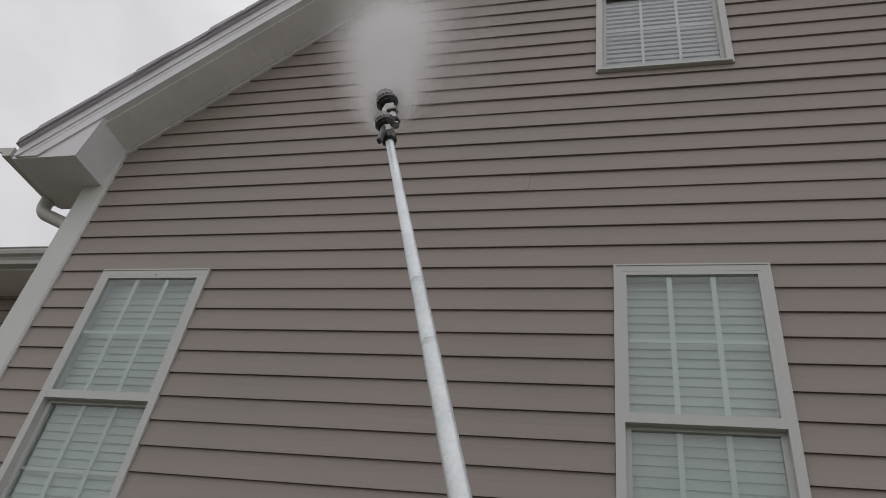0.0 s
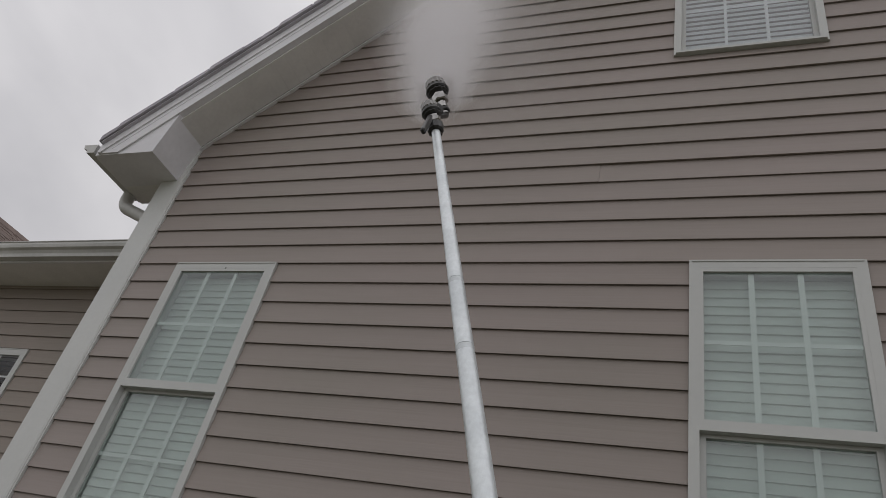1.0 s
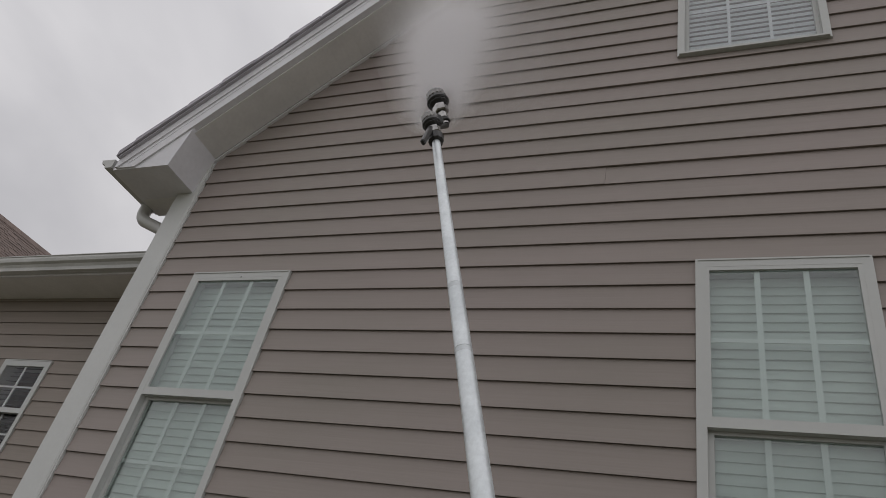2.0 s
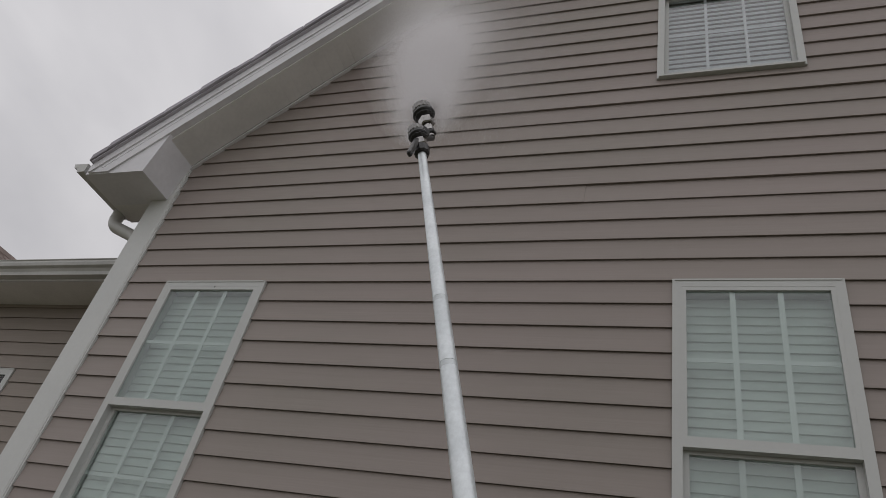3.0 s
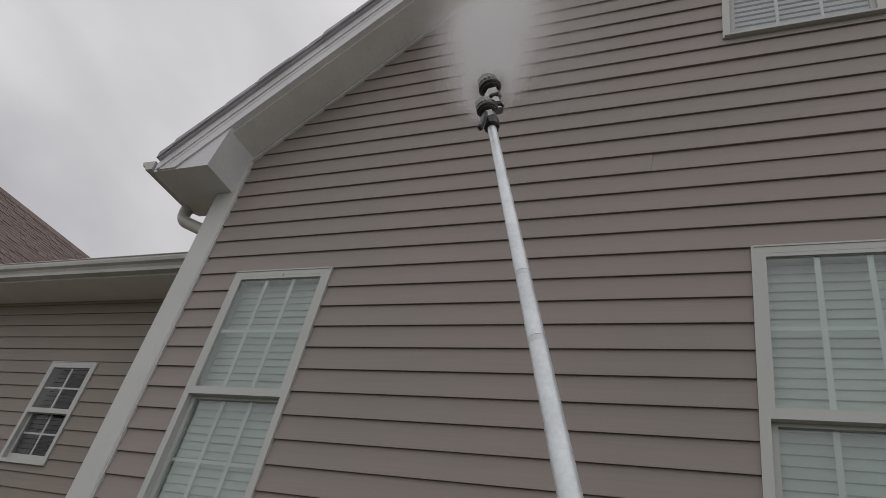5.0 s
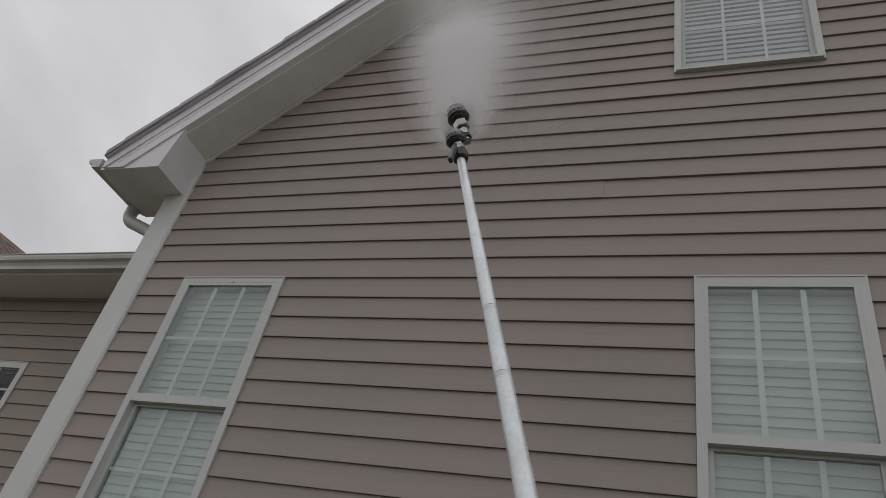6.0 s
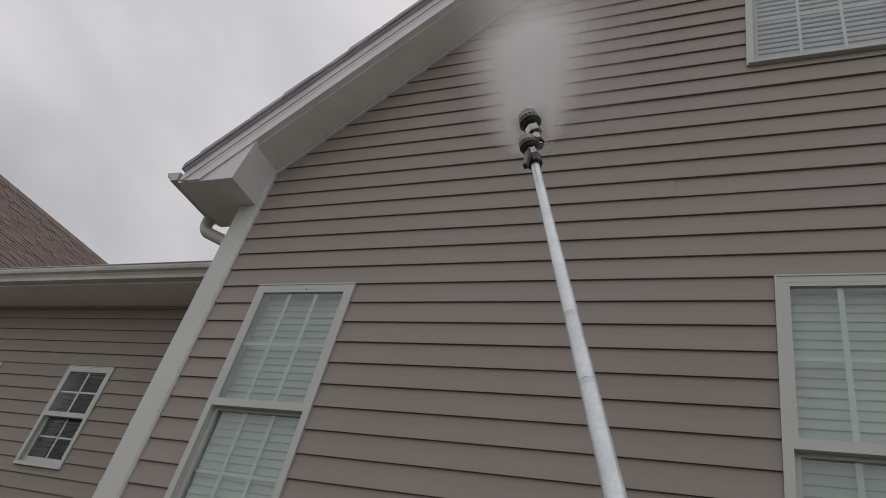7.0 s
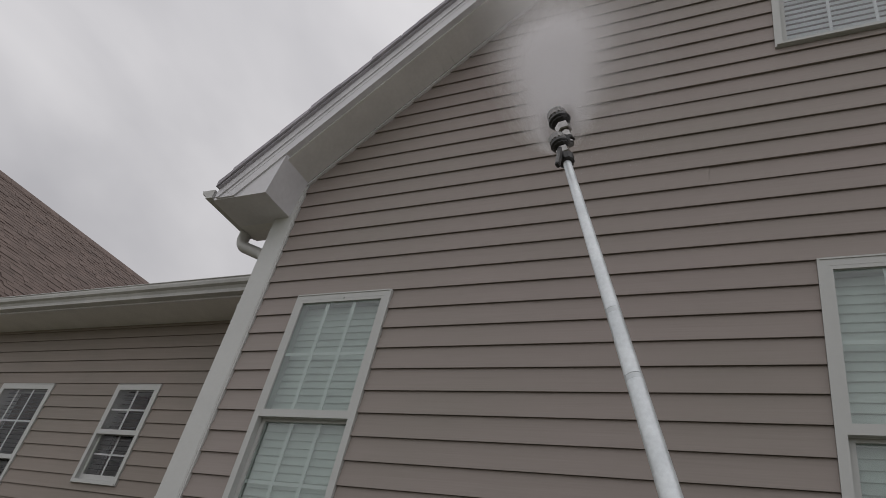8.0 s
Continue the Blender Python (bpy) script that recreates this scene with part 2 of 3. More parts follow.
def side_wall(owner, yw, z_from, z_to, left, right, holes, seams, mat, extra=()):
    k = math.floor((z_from - HEAD) / LAP + 1e-6)
    while HEAD + k * LAP < z_to - 1e-4:
        c = HEAD + k * LAP
        for a, b in bands(max(c, z_from), min(c + LAP, z_to), holes, extra):
            for s in cut(a, b, left, right, holes):
                pieces = [s]
                for x in seams.get(k, ()):
                    q = pieces[-1]
                    if max(q[0], q[1]) + 0.1 < x < min(q[2], q[3]) - 0.1:
                        pieces[-1:] = [(q[0], q[1], x, x), (x + 0.0004, x + 0.0004, q[2], q[3])]
                for i, q in enumerate(pieces):
                    # at a seam the second length slides under the first
                    part("siding_board", board(a, b, q, yw + (0.0022 if i % 2 else 0.0), c), mat, owner)
        k += 1


# ---- ground ----
def ground():
    bm = bmesh.new()
    n, size = 24, 600.0
    g = [[bm.verts.new((size * (2 * i / n - 1) * abs(2 * i / n - 1), size * (2 * j / n - 1) * abs(2 * j / n - 1), 0.0)) for i in range(n + 1)] for j in range(n + 1)]
    for j in range(n):
        for i in range(n):
            bm.faces.new((g[j][i], g[j][i + 1], g[j + 1][i + 1], g[j + 1][i]))
    ob = new("ground", mesh_of("ground", bm, M_GRASS))
    tagged(ob, "flat mown lawn round the house", "ground", kind="structure")


ground()


# ---- walls of the gabled house ----
def gable_left(z):
    return max(LEFT, z - EAVE)


def gable_right(z):
    return 2 * MID - gable_left(z)


KINK = EAVE + LEFT
wall_front = structure("wall_front", "gable wall clad in taupe lap siding", "wall")
part("sheathing", slab(FACE, 0.16, 0.58, EAVE + MID, gable_left, gable_right, HOLES, (KINK,)), M_SHEATH, wall_front)
part("foundation", boxed(LEFT + 0.02, RIGHT - 0.02, 0.02, 0.2, 0.0, 0.575), M_CONCRETE, wall_front, "plain concrete foundation strip")
wall_left = structure("wall_left", "side wall of the gabled house in taupe siding", "wall")
part("sheathing", boxed(LEFT + 0.02, LEFT + 0.16, 0.165, BACK, 0.0, 4.35), M_SIDING, wall_left)
wall_right = structure("wall_right", "plain far side wall of the gabled house", "wall")
part("sheathing", boxed(RIGHT - 0.16, RIGHT - 0.02, 0.205, BACK, 0.0, 4.35), M_SIDING, wall_right)
wall_back = structure("wall_back", "plain rear gable wall of the house", "wall")
part("sheathing", slab(BACK + 0.004, BACK + 0.16, 0.0, EAVE + MID, gable_left, gable_right, [], (KINK,)), M_SIDING, wall_back)
floor_inside = structure("floor", "plain inside floor behind the windows", "floor")
part("slab", boxed(LEFT + 0.17, RIGHT - 0.17, 0.21, BACK - 0.01, 0.9, 1.0), M_INSIDE, floor_inside)
ceiling = structure("ceiling", "plain inside ceiling behind the windows", "ceiling")
part("slab", boxed(LEFT + 0.17, RIGHT - 0.17, 0.21, BACK - 0.01, 3.72, 3.80), M_INSIDE, ceiling)
partition = structure("wall_inside", "plain inside wall behind the windows", "wall")
part("panel", boxed(LEFT + 0.17, RIGHT - 0.17, 3.5, 3.6, 1.005, 3.715), M_INSIDE, partition)

# corner post, white, wrapped round the corner
corner = structure("trim_corner", "wide white vinyl corner post beside the siding", "corner trim")
CP = -0.312
part("face_board", prism(bmesh.new(), [(LEFT - 0.012, -0.014, 0.56), (CP - 0.012, -0.014, 0.56), (CP, -0.009, 0.56), (CP, 0.018, 0.56),
                                       (LEFT - 0.012, 0.018, 0.56)], (0, 0, 4.166 - 0.56)), M_WHITE, corner)
part("top_board", prism(bmesh.new(), [(CP - 0.045, -0.014, 4.1665), (CP - 0.012, -0.014, 4.1665), (CP - 0.001, -0.009, 4.1665), (CP - 0.001, 0.018, 4.1665), (CP - 0.045, 0.018, 4.1665)], (0, 0, 0.29)), M_WHITE, corner)
part("return_board", boxed(LEFT - 0.012, LEFT + 0.018, 0.019, 0.15, 0.56, 4.165), M_WHITE, corner)
part("edge_bead", boxed(CP - 0.001, CP + 0.010, -0.006, 0.018, 0.56, 4.45), M_WHITE, corner)


# ---- roof of the gabled house ----
def roof_side(owner, mirror):
    fx = (lambda x: 2 * MID - x) if mirror else (lambda x: x)

    def poly(z_low, z_high, y0, y1, x0=-0.85, x1=MID, floor=None):
        if floor is not None:
            x0 = max(x0, floor - z_high + 0.002)
        pts = [(x0, z_low + x0), (x1, z_low + x1), (x1, z_high + x1), (x0, z_high + x0)]
        if floor is not None and z_low + x0 < floor:
            pts = [(x0, floor), (floor - z_low, floor)] + pts[1:]
        return prism(bmesh.new(), [(fx(x), y0, z) for x, z in pts], (0, y1 - y0, 0))
    part("deck", poly(4.95, 5.025, -0.26, BACK + 0.3, -0.74), M_SHEATH, owner)
    part("rake_board", poly(EAVE + 0.020, EAVE + 0.165, -0.305, -0.2625, floor=4.175), M_FASCIA, owner, "white metal-wrapped rake board")
    part("rake_moulding", poly(EAVE + 0.165, EAVE + 0.247, -0.314, -0.285, -0.80, floor=4.175), M_FASCIA, owner, "white upper rake trim")
    part("rake_step", poly(EAVE + 0.118, EAVE + 0.132, -0.3072, -0.305, -0.70), M_FASCIA, owner)
    part("drip_edge", poly(EAVE + 0.248, EAVE + 0.260, -0.335, -0.26, -0.79), M_DRIP, owner, "thin weathered drip edge")
    # eave behind the rake
    part("fascia", prism(bmesh.new(), [(fx(x), -0.255, z) for x, z in ((-0.85, 4.175), (-0.832, 4.175), (-0.832, 4.19), (-0.85, 4.235))], (0, 0.447, 0)), M_FASCIA, owner)
    part("eave_board", boxed(*sorted((fx(-0.50), fx(LEFT + 0.01))), 0.20, BACK, 4.16, 4.49), M_FASCIA, owner)
    part("return_end", boxed(*sorted((fx(-0.83), fx(-0.50))), 0.1925, 0.205, 4.172, 4.225), M_FASCIA, owner)
    part("eave_soffit", prism(bmesh.new(), [(fx(x), 0.0165, z) for x, z in ((-0.83, 4.170), (LEFT - 0.013, 4.170), (LEFT - 0.013, 4.182), (-0.83, 4.182))], (0, 0.175, 0)), M_SOFFIT, owner)
    # boxed return at the foot of the rake
    part("return_box", prism(bmesh.new(), [(fx(x), -0.293, z) for x, z in ((-0.83, 4.168), (-0.351, 4.168), (-0.302, EAVE - 0.265), (-0.58, 4.25), (-0.80, 4.19), (-0.83, 4.19))],
                             (0, 0.293 + 0.016, 0)), M_FASCIA, owner, "white boxed eave return")
    # wall trim under the soffit
    part("frieze", prism(bmesh.new(), [(fx(x), -0.012, z) for x, z in ((-0.34, EAVE - 0.364), (MID, EAVE + MID - 0.024), (MID, EAVE + MID - 0.004), (-0.34, EAVE - 0.344))],
                         (0, 0.030, 0)), M_FASCIA, owner, "thin white trim under the rake")
    # shingles, course by course, each with its stepped end
    step = 0.10
    n = int((MID + 0.80) / step) + 1
    for i in range(n):
        x0 = -0.805 + i * step
        x1 = min(x0 + step * 1.9, MID + 0.01)
        out = random.uniform(-0.008, 0.008) - 0.350
        up = 0.007
        base = EAVE + 0.300
        low = -0.034
        pts = [(x0, base + x0 + low), (x1, base + x1 + low + 0.004), (x1, base + x1 + 0.008), (x0, base + x0 + 0.008 + up + random.uniform(0, 0.004))]
        part("shingle_course", prism(bmesh.new(), [(fx(x), out, z) for x, z in pts], (0, BACK + 0.7, 0)), M_SHINGLE, owner)


main_roof = structure("roof_main", "steep grey shingle roof with white rake trim", "roof")
roof_side(main_roof, False)
roof_side(main_roof, True)
part("ridge_cap", prism(bmesh.new(), [(MID - 0.14, -0.35, EAVE + 0.315 + MID - 0.13), (MID, -0.35, EAVE + 0.315 + MID + 0.02), (MID + 0.14, -0.35, EAVE + 0.315 + MID - 0.13),
                                      (MID, -0.35, EAVE + 0.315 + MID)], (0, BACK + 0.7, 0)), M_SHINGLE, main_roof)

# soffit boards under the rake
SB = 0.0945
bm = bmesh.new()
h = SB / 2 - 0.00007
# the butt joints open a little where the boards run into the wall channel
prism(bm, [(-h, -0.262, -0.0025), (h, -0.262, -0.0025), (h, -0.052, -0.0025), (h - 0.0035, -0.024, -0.0025), (h - 0.0035, -0.013, -0.0025),
           (-h + 0.0005, -0.013, -0.0025), (-h + 0.0005, -0.024, -0.0025)], (0, 0, 0.0065))
soffit_mesh = mesh_of("soffit_board", bm, M_SOFFIT)
bm = bmesh.new()
prism(bm, [(0, -0.262, EAVE + 0.008), (MID, -0.262, EAVE + MID + 0.008), (MID, -0.262, EAVE + MID + 0.02), (0, -0.262, EAVE + 0.02)], (0, 0.249, 0))
prism(bm, [(-0.33, -0.262, EAVE - 0.322), (0, -0.262, EAVE + 0.008), (0, -0.262, EAVE + 0.02), (-0.33, -0.262, EAVE - 0.31)], (0, 0.249, 0))
soffit = structure("soffit_rake", "white vinyl soffit boards under the rake", "soffit")
part("backing", bm, M_SOFFIT, soffit)
k = 0
while True:
    x = -0.298 + k * SB * math.sqrt(0.5)
    if x > MID - 0.05:
        break
    ob = new("soffit_board", soffit_mesh)
    ob.matrix_world = pose(x, 0, EAVE + x + 0.002, 0, -45, 0)
    ob.parent = soffit
    k += 1


# ---- gutters ----
def gutter(owner, start, way, out, length, tall=1.0):
    """K-style gutter; out: the way it faces; it hangs from start, the top of the fascia."""
    s, w, o = Vector(start), Vector(way), Vector(out)
    prof = [(0.0, 0.0), (0.0, -0.115), (0.062, -0.115), (0.068, -0.085), (0.082, -0.062), (0.108, -0.048), (0.116, -0.022), (0.116, -0.004),
            (0.124, 0.0), (0.124, 0.006), (0.110, 0.006), (0.110, -0.02), (0.102, -0.044), (0.078, -0.056), (0.063, -0.080), (0.058, -0.109), (0.005, -0.109), (0.005, 0.0)]
    up = Vector((0, 0, tall))
    body = part("trough", prism(bmesh.new(), [s + o * a + up * b for a, b in prof], w * length), M_GUTTER, owner)
    cap = prof[:10]
    part("end_cap", prism(bmesh.new(), [s - w * 0.003 + o * a + up * b for a, b in cap], w * 0.0029), M_GUTTER, owner)
    part("end_cap", prism(bmesh.new(), [s + w * (length + 0.0001) + o * a + up * b for a, b in cap], w * 0.0029), M_GUTTER, owner)
    return body


eave_gutter = tagged(new("gutter"), "white metal gutter along the high eave", "gutter")
gutter(eave_gutter, (-0.852, -0.30, 4.262), (0, 1, 0), (-1, 0, 0), 0.49, 0.62)

downspout = tagged(new("downspout"), "white ribbed metal downspout with curved elbow", "downspout")
pts = [(-0.875, 0.12, 4.215), (-0.875, 0.12, 4.15)]
for a in range(0, 71, 10):
    pts.append((-0.875 + 0.10 * (1 - math.cos(radians(a))), 0.12, 4.14 - 0.10 * math.sin(radians(a))))
for a in range(60, -1, -12):
    pts.append((-0.557 - 0.12 * (1 - math.cos(radians(a))), 0.12, 3.88 + 0.12 * math.sin(radians(a)) - 0.02))
smooth(part("elbow", tube(bmesh.new(), pts, 0.043, 0.046, 18), M_GUTTER, downspout))
part("pipe", boxed(-0.592, -0.522, 0.080, 0.160, 0.15, 3.862), M_GUTTER, downspout, "", 0.006)
for z in (0.8, 2.2, 3.5):
    part("strap", boxed(-0.594, -0.486, 0.076, 0.168, z, z + 0.03), M_GUTTER, downspout)
part("shoe", prism(bmesh.new(), [(-0.590, 0.082, 0.149), (-0.524, 0.082, 0.149), (-0.58, 0.082, 0.0), (-0.70, 0.082, 0.0)], (0, 0.076, 0)), M_GUTTER, downspout)

# ---- the low wing ----
WX0 = -11.0
wing_wall = structure("wall_wing", "low wing wall clad in olive-taupe lap siding", "wall")
part("sheathing", slab(WING + FACE, WING + 0.18, 0.0, WING_TOP + 0.15, lambda z: WX0, lambda z: LEFT, WING_HOLES), M_SHEATH, wing_wall)
part("partition", boxed(WX0, LEFT - 0.01, WING + 3.2, WING + 3.3, 0.0, WING_TOP), M_INSIDE, wing_wall)
wing_roof = structure("roof_wing", "low-pitched shingle roof over the wing", "roof")
part("soffit_panel", boxed(WX0, LEFT - 0.014, 0.885, WING + 0.0155, WING_TOP, WING_TOP + 0.012), M_SOFFIT, wing_roof, "plain white eave soffit")
part("frieze", boxed(WX0, LEFT - 0.014, WING - 0.004, WING + 0.0155, WING_TOP - 0.030, WING_TOP - 0.001), M_WING_VINYL, wing_roof)
part("fascia", boxed(WX0, LEFT - 0.014, 0.864, 0.884, WING_TOP - 0.008, WING_TOP + 0.15), M_FASCIA, wing_roof)
part("deck", prism(bmesh.new(), [(WX0, 0.80, 4.288), (WX0, 5.6, 6.60), (WX0, 5.6, 6.64), (WX0, 0.80, 4.308)], (LEFT - 0.02 - WX0, 0, 0)), M_SHINGLE, wing_roof)
part("rear_deck", prism(bmesh.new(), [(WX0, 5.6, 6.60), (WX0, 10.4, 4.29), (WX0, 10.4, 4.33), (WX0, 5.6, 6.64)], (LEFT - 0.02 - WX0, 0, 0)), M_SHINGLE, wing_roof)
part("end_panel", prism(bmesh.new(), [(WX0, WING + 0.19, 0.0), (WX0, 10.0, 0.0), (WX0, 10.0, 4.45), (WX0, 5.6, 6.58), (WX0, WING + 0.19, 4.45)], (0.15, 0, 0)), M_SIDING, wing_wall)
part("rear_panel", boxed(WX0, LEFT - 0.02, 10.01, 10.16, 0.0, 4.38), M_SIDING, wing_wall)
wing_gutter = tagged(new("gutter"), "long white metal gutter along the wing eave", "gutter")
gutter(wing_gutter, (WX0, 0.862, 4.268), (1, 0, 0), (0, -1, 0), LEFT - 0.016 - WX0)

# cross roof behind the wing, brown shingles, ridge running away
RX, RZ = -8.11, 7.0
brown_roof = structure("roof_cross", "steep brown shingle roof behind the low wing", "roof")
part("deck", prism(bmesh.new(), [(RX, 0.9, RZ - 0.02), (RX + 2.7, 0.9, RZ - 2.72), (RX + 2.7, 0.9, RZ - 2.77), (RX, 0.9, RZ - 0.08), (RX - 2.7, 0.9, RZ - 2.77), (RX - 2.7, 0.9, RZ - 2.72)],
                   (0, 12.4, 0)), M_BROWN_REST, brown_roof)
part("gable_panel", prism(bmesh.new(), [(RX - 2.6, 1.25, 4.3), (RX + 2.6, 1.25, 4.3), (RX, 1.25, 6.9)], (0, 0.1, 0)), M_SIDING, brown_roof)
part("gable_panel", prism(bmesh.new(), [(RX - 2.7, 13.0, 0.0), (RX + 2.7, 13.0, 0.0), (RX + 2.7, 13.0, 4.3), (RX, 13.0, 6.9), (RX - 2.7, 13.0, 4.3)], (0, 0.1, 0)), M_SIDING, brown_roof)
for k in range(66):
    a = 0.9 + k * 0.185
    part("ridge_shingle", prism(bmesh.new(), [(RX - 0.12, a, RZ - 0.112), (RX, a, RZ + 0.014), (RX + 0.12, a, RZ - 0.112), (RX + 0.12, a, RZ - 0.134), (RX, a, RZ - 0.006), (RX - 0.12, a, RZ - 0.134)],
                                (0, 0.19, 0.0)), M_BROWN, brown_roof)


# ---- windows ----
def ring(x0, x1, z0, z1, w, y0, y1, head=None, foot=None):
    bm = bmesh.new()
    head, foot = head or w, foot or w
    box(bm, x0, x0 + w, y0, y1, z0, z1)
    box(bm, x1 - w, x1, y0, y1, z0, z1)
    box(bm, x0 + w, x1 - w, y0, y1, z1 - head, z1)
    box(bm, x0 + w, x1 - w, y0, y1, z0, z0 + foot)
    return bm


def pane(name, x0, x1, z0, z1, y, owner, mat):
    ob = part(name, boxed(x0, x1, y, y + 0.004, z0, z1), mat, owner, "clear window glass")
    ob.visible_shadow = False
    return ob


def window(name, x0, x1, z0, z1, yw, cols, rows, meet, label, mat=M_GLASS, bar=0.0115, rail=0.052, nose=0.036):
    win = structure(name, label, "window")
    part("frame", ring(x0 + 0.001, x1 - 0.001, z0 + 0.001, z1 - 0.001, 0.040, yw - 0.030, yw + 0.06, 0.042, 0.034), M_FRAME, win, "white vinyl window frame")
    part("head_flange", boxed(x0 + 0.012, x1 - 0.012, yw - 0.034, yw - 0.0302, z1 - 0.010, z1 - 0.002), M_FRAME, win)
    part("sill", boxed(x0 + 0.012, x1 - 0.012, yw - nose, yw - 0.0305, z0 + 0.002, z0 + 0.016), M_FRAME, win, "narrow white sill nosing")
    a0, a1 = x0 + 0.0405, x1 - 0.0405
    up = part("sash", ring(a0, a1, meet - 0.044, z1 - 0.043, 0.019, yw - 0.0292, yw + 0.004, 0.019, 0.044), M_FRAME, win, "white upper sash")
    low = part("sash", ring(a0, a1, z0 + 0.046, meet - 0.006, 0.024, yw + 0.010, yw + 0.038, rail, 0.045), M_FRAME, win, "white lower sash")
    for sash, s0, s1, yy in ((up, meet, z1 - 0.062, yw - 0.018), (low, z0 + 0.091, meet - 0.006 - rail, yw + 0.020)):
        g0, g1 = (a0 + 0.019, a1 - 0.019) if sash is up else (a0 + 0.024, a1 - 0.024)
        pane("pane", g0 + 0.0002, g1 - 0.0002, s0 + 0.0002, s1 - 0.0002, yy, sash, mat)
        for i in range(1, cols):
            xm = g0 + (g1 - g0) * i / cols
            part("muntin", boxed(xm - bar, xm + bar, yy + 0.0046, yy + 0.0090, s0 + 0.001, s1 - 0.001), M_MUNTIN, sash)
        for i in range(1, rows):
            zm = s0 + (s1 - s0) * i / rows
            for j in range(cols):
                e0 = g0 + (g1 - g0) * j / cols + (bar + 0.0002 if j else 0.0005)
                e1 = g0 + (g1 - g0) * (j + 1) / cols - (bar + 0.0002 if j < cols - 1 else 0.0005)
                part("muntin", boxed(e0, e1, yy + 0.0047, yy + 0.0088, zm - bar * 0.8, zm + bar * 0.8), M_MUNTIN, sash)
    # jamb lining through the wall
    part("jamb", ring(x0 + 0.004, x1 - 0.004, z0 + 0.004, z1 - 0.004, 0.012, yw + 0.061, yw + 0.20), M_FRAME, win)
    return win


def blind(x0, x1, z0, z1, y, tilt, mat, width, label):
    ob = tagged(new("window_blind"), label, "blind", "blinds in the windows")
    w = (x1 - x0) / 2
    ob.matrix_world = pose((x0 + x1) / 2, y, z0)
    ht = z1 - z0
    part("headrail", boxed(-w, w, -0.012, 0.032, ht - 0.022, ht), mat, ob)
    part("bottom_rail", boxed(-w, w, -0.012, 0.032, 0.0, 0.018), mat, ob)
    bm = bmesh.new()
    hw = width / 2
    c = [(-hw, -0.0015), (-hw * 0.5, 0.0010), (0, 0.0020), (hw * 0.5, 0.0010), (hw, -0.0015)]
    prof = [(a, b + 0.0014) for a, b in c] + [(a, b - 0.0014) for a, b in c[::-1]]
    prism(bm, [(-w + 0.002, a, b) for a, b in prof], (2 * w - 0.004, 0, 0))
    slat = mesh_of("slat", bm, mat)
    pitch = 0.0445
    n = int((ht - 0.045) / pitch)
    for i in range(n):
        s = new("slat", slat)
        s.parent = ob
        s.matrix_basis = pose(0, 0, 0.04 + i * pitch, tilt + random.uniform(-1.6, 1.6), random.uniform(-0.15, 0.15), 0)
    for x in (-w * 0.62, w * 0.62):
        part("cord", boxed(x - 0.0008, x + 0.0008, hw * 0.3 + 0.006, hw * 0.3 + 0.0075, 0.018, ht - 0.022), mat, ob)
    return ob


window("window_1", *HOLES[0], 0.022, 3, 2, 2.742, "white double-hung window with grilles and closed blind")
part("clip", boxed(0.3655, 0.3695, -0.0105, -0.0082, 3.452, 3.462), M_RUBBER, bpy.data.objects["window_1"], "small dark clip")
window("window_2", *HOLES[1], 0.022, 3, 2, 2.742, "white double-hung window with grilles and closed blind")
window("window_3", *HOLES[2], 0.022, 3, 2, 5.83, "white upper gable window with grilles and blind", M_SKYGLASS, 0.0085, 0.052, 0.046)
window("window_4", *WING_HOLES[0], WING + 0.022, 2, 2, 3.038, "small white double-hung window, dark inside", M_DULLGLASS, 0.010, 0.022)
window("window_5", *WING_HOLES[1], WING + 0.022, 3, 2, 2.742, "wide white double-hung window, dark inside", M_DULLGLASS, 0.010, 0.022)
for hx0, hx1, hz0, hz1 in HOLES[:2]:
    blind(hx0 + 0.0175, hx1 - 0.0175, hz0 + 0.03, hz1 - 0.018, 0.074, 79, M_BLIND, 0.05, "closed white slatted blind behind the glass")
blind(HOLES[2][0] + 0.0175, HOLES[2][1] - 0.0175, HOLES[2][2] + 0.03, HOLES[2][3] - 0.018, 0.078, 69, M_BLIND, 0.05, "half-closed white slatted blind behind the glass")
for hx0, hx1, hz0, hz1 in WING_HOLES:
    blind(hx0 + 0.02, hx1 - 0.02, hz0 + 0.03, hz1 - 0.006, WING + 0.105, 14, M_SHADEBLIND, 0.03, "open slatted blind, coloured dark for a shaded room")

# ---- spray lance ----
FOOT, TIP = Vector((3.269, -1.831, 0.0)), Vector((2.299, -1.546, 2.805))
AXIS = (TIP - FOOT).normalized()
LEN = (TIP - FOOT).length
lance = tagged(new("spray_lance"), "long aluminium telescopic pole with twin spray nozzles", "spray lance")
side = AXIS.cross(Vector((0, 0, 1))).normalized()
front = side.cross(AXIS).normalized()
lance.matrix_world = Matrix.Translation(FOOT) @ Matrix((side, front, AXIS)).transposed().to_4x4()
D1, D2 = LEN - 0.707, LEN - 0.538


def girth(z):
    """The pole thins from section to section."""
    return max(0.0112, min(0.0215, 0.0112 + 0.0088 * (LEN - z)))


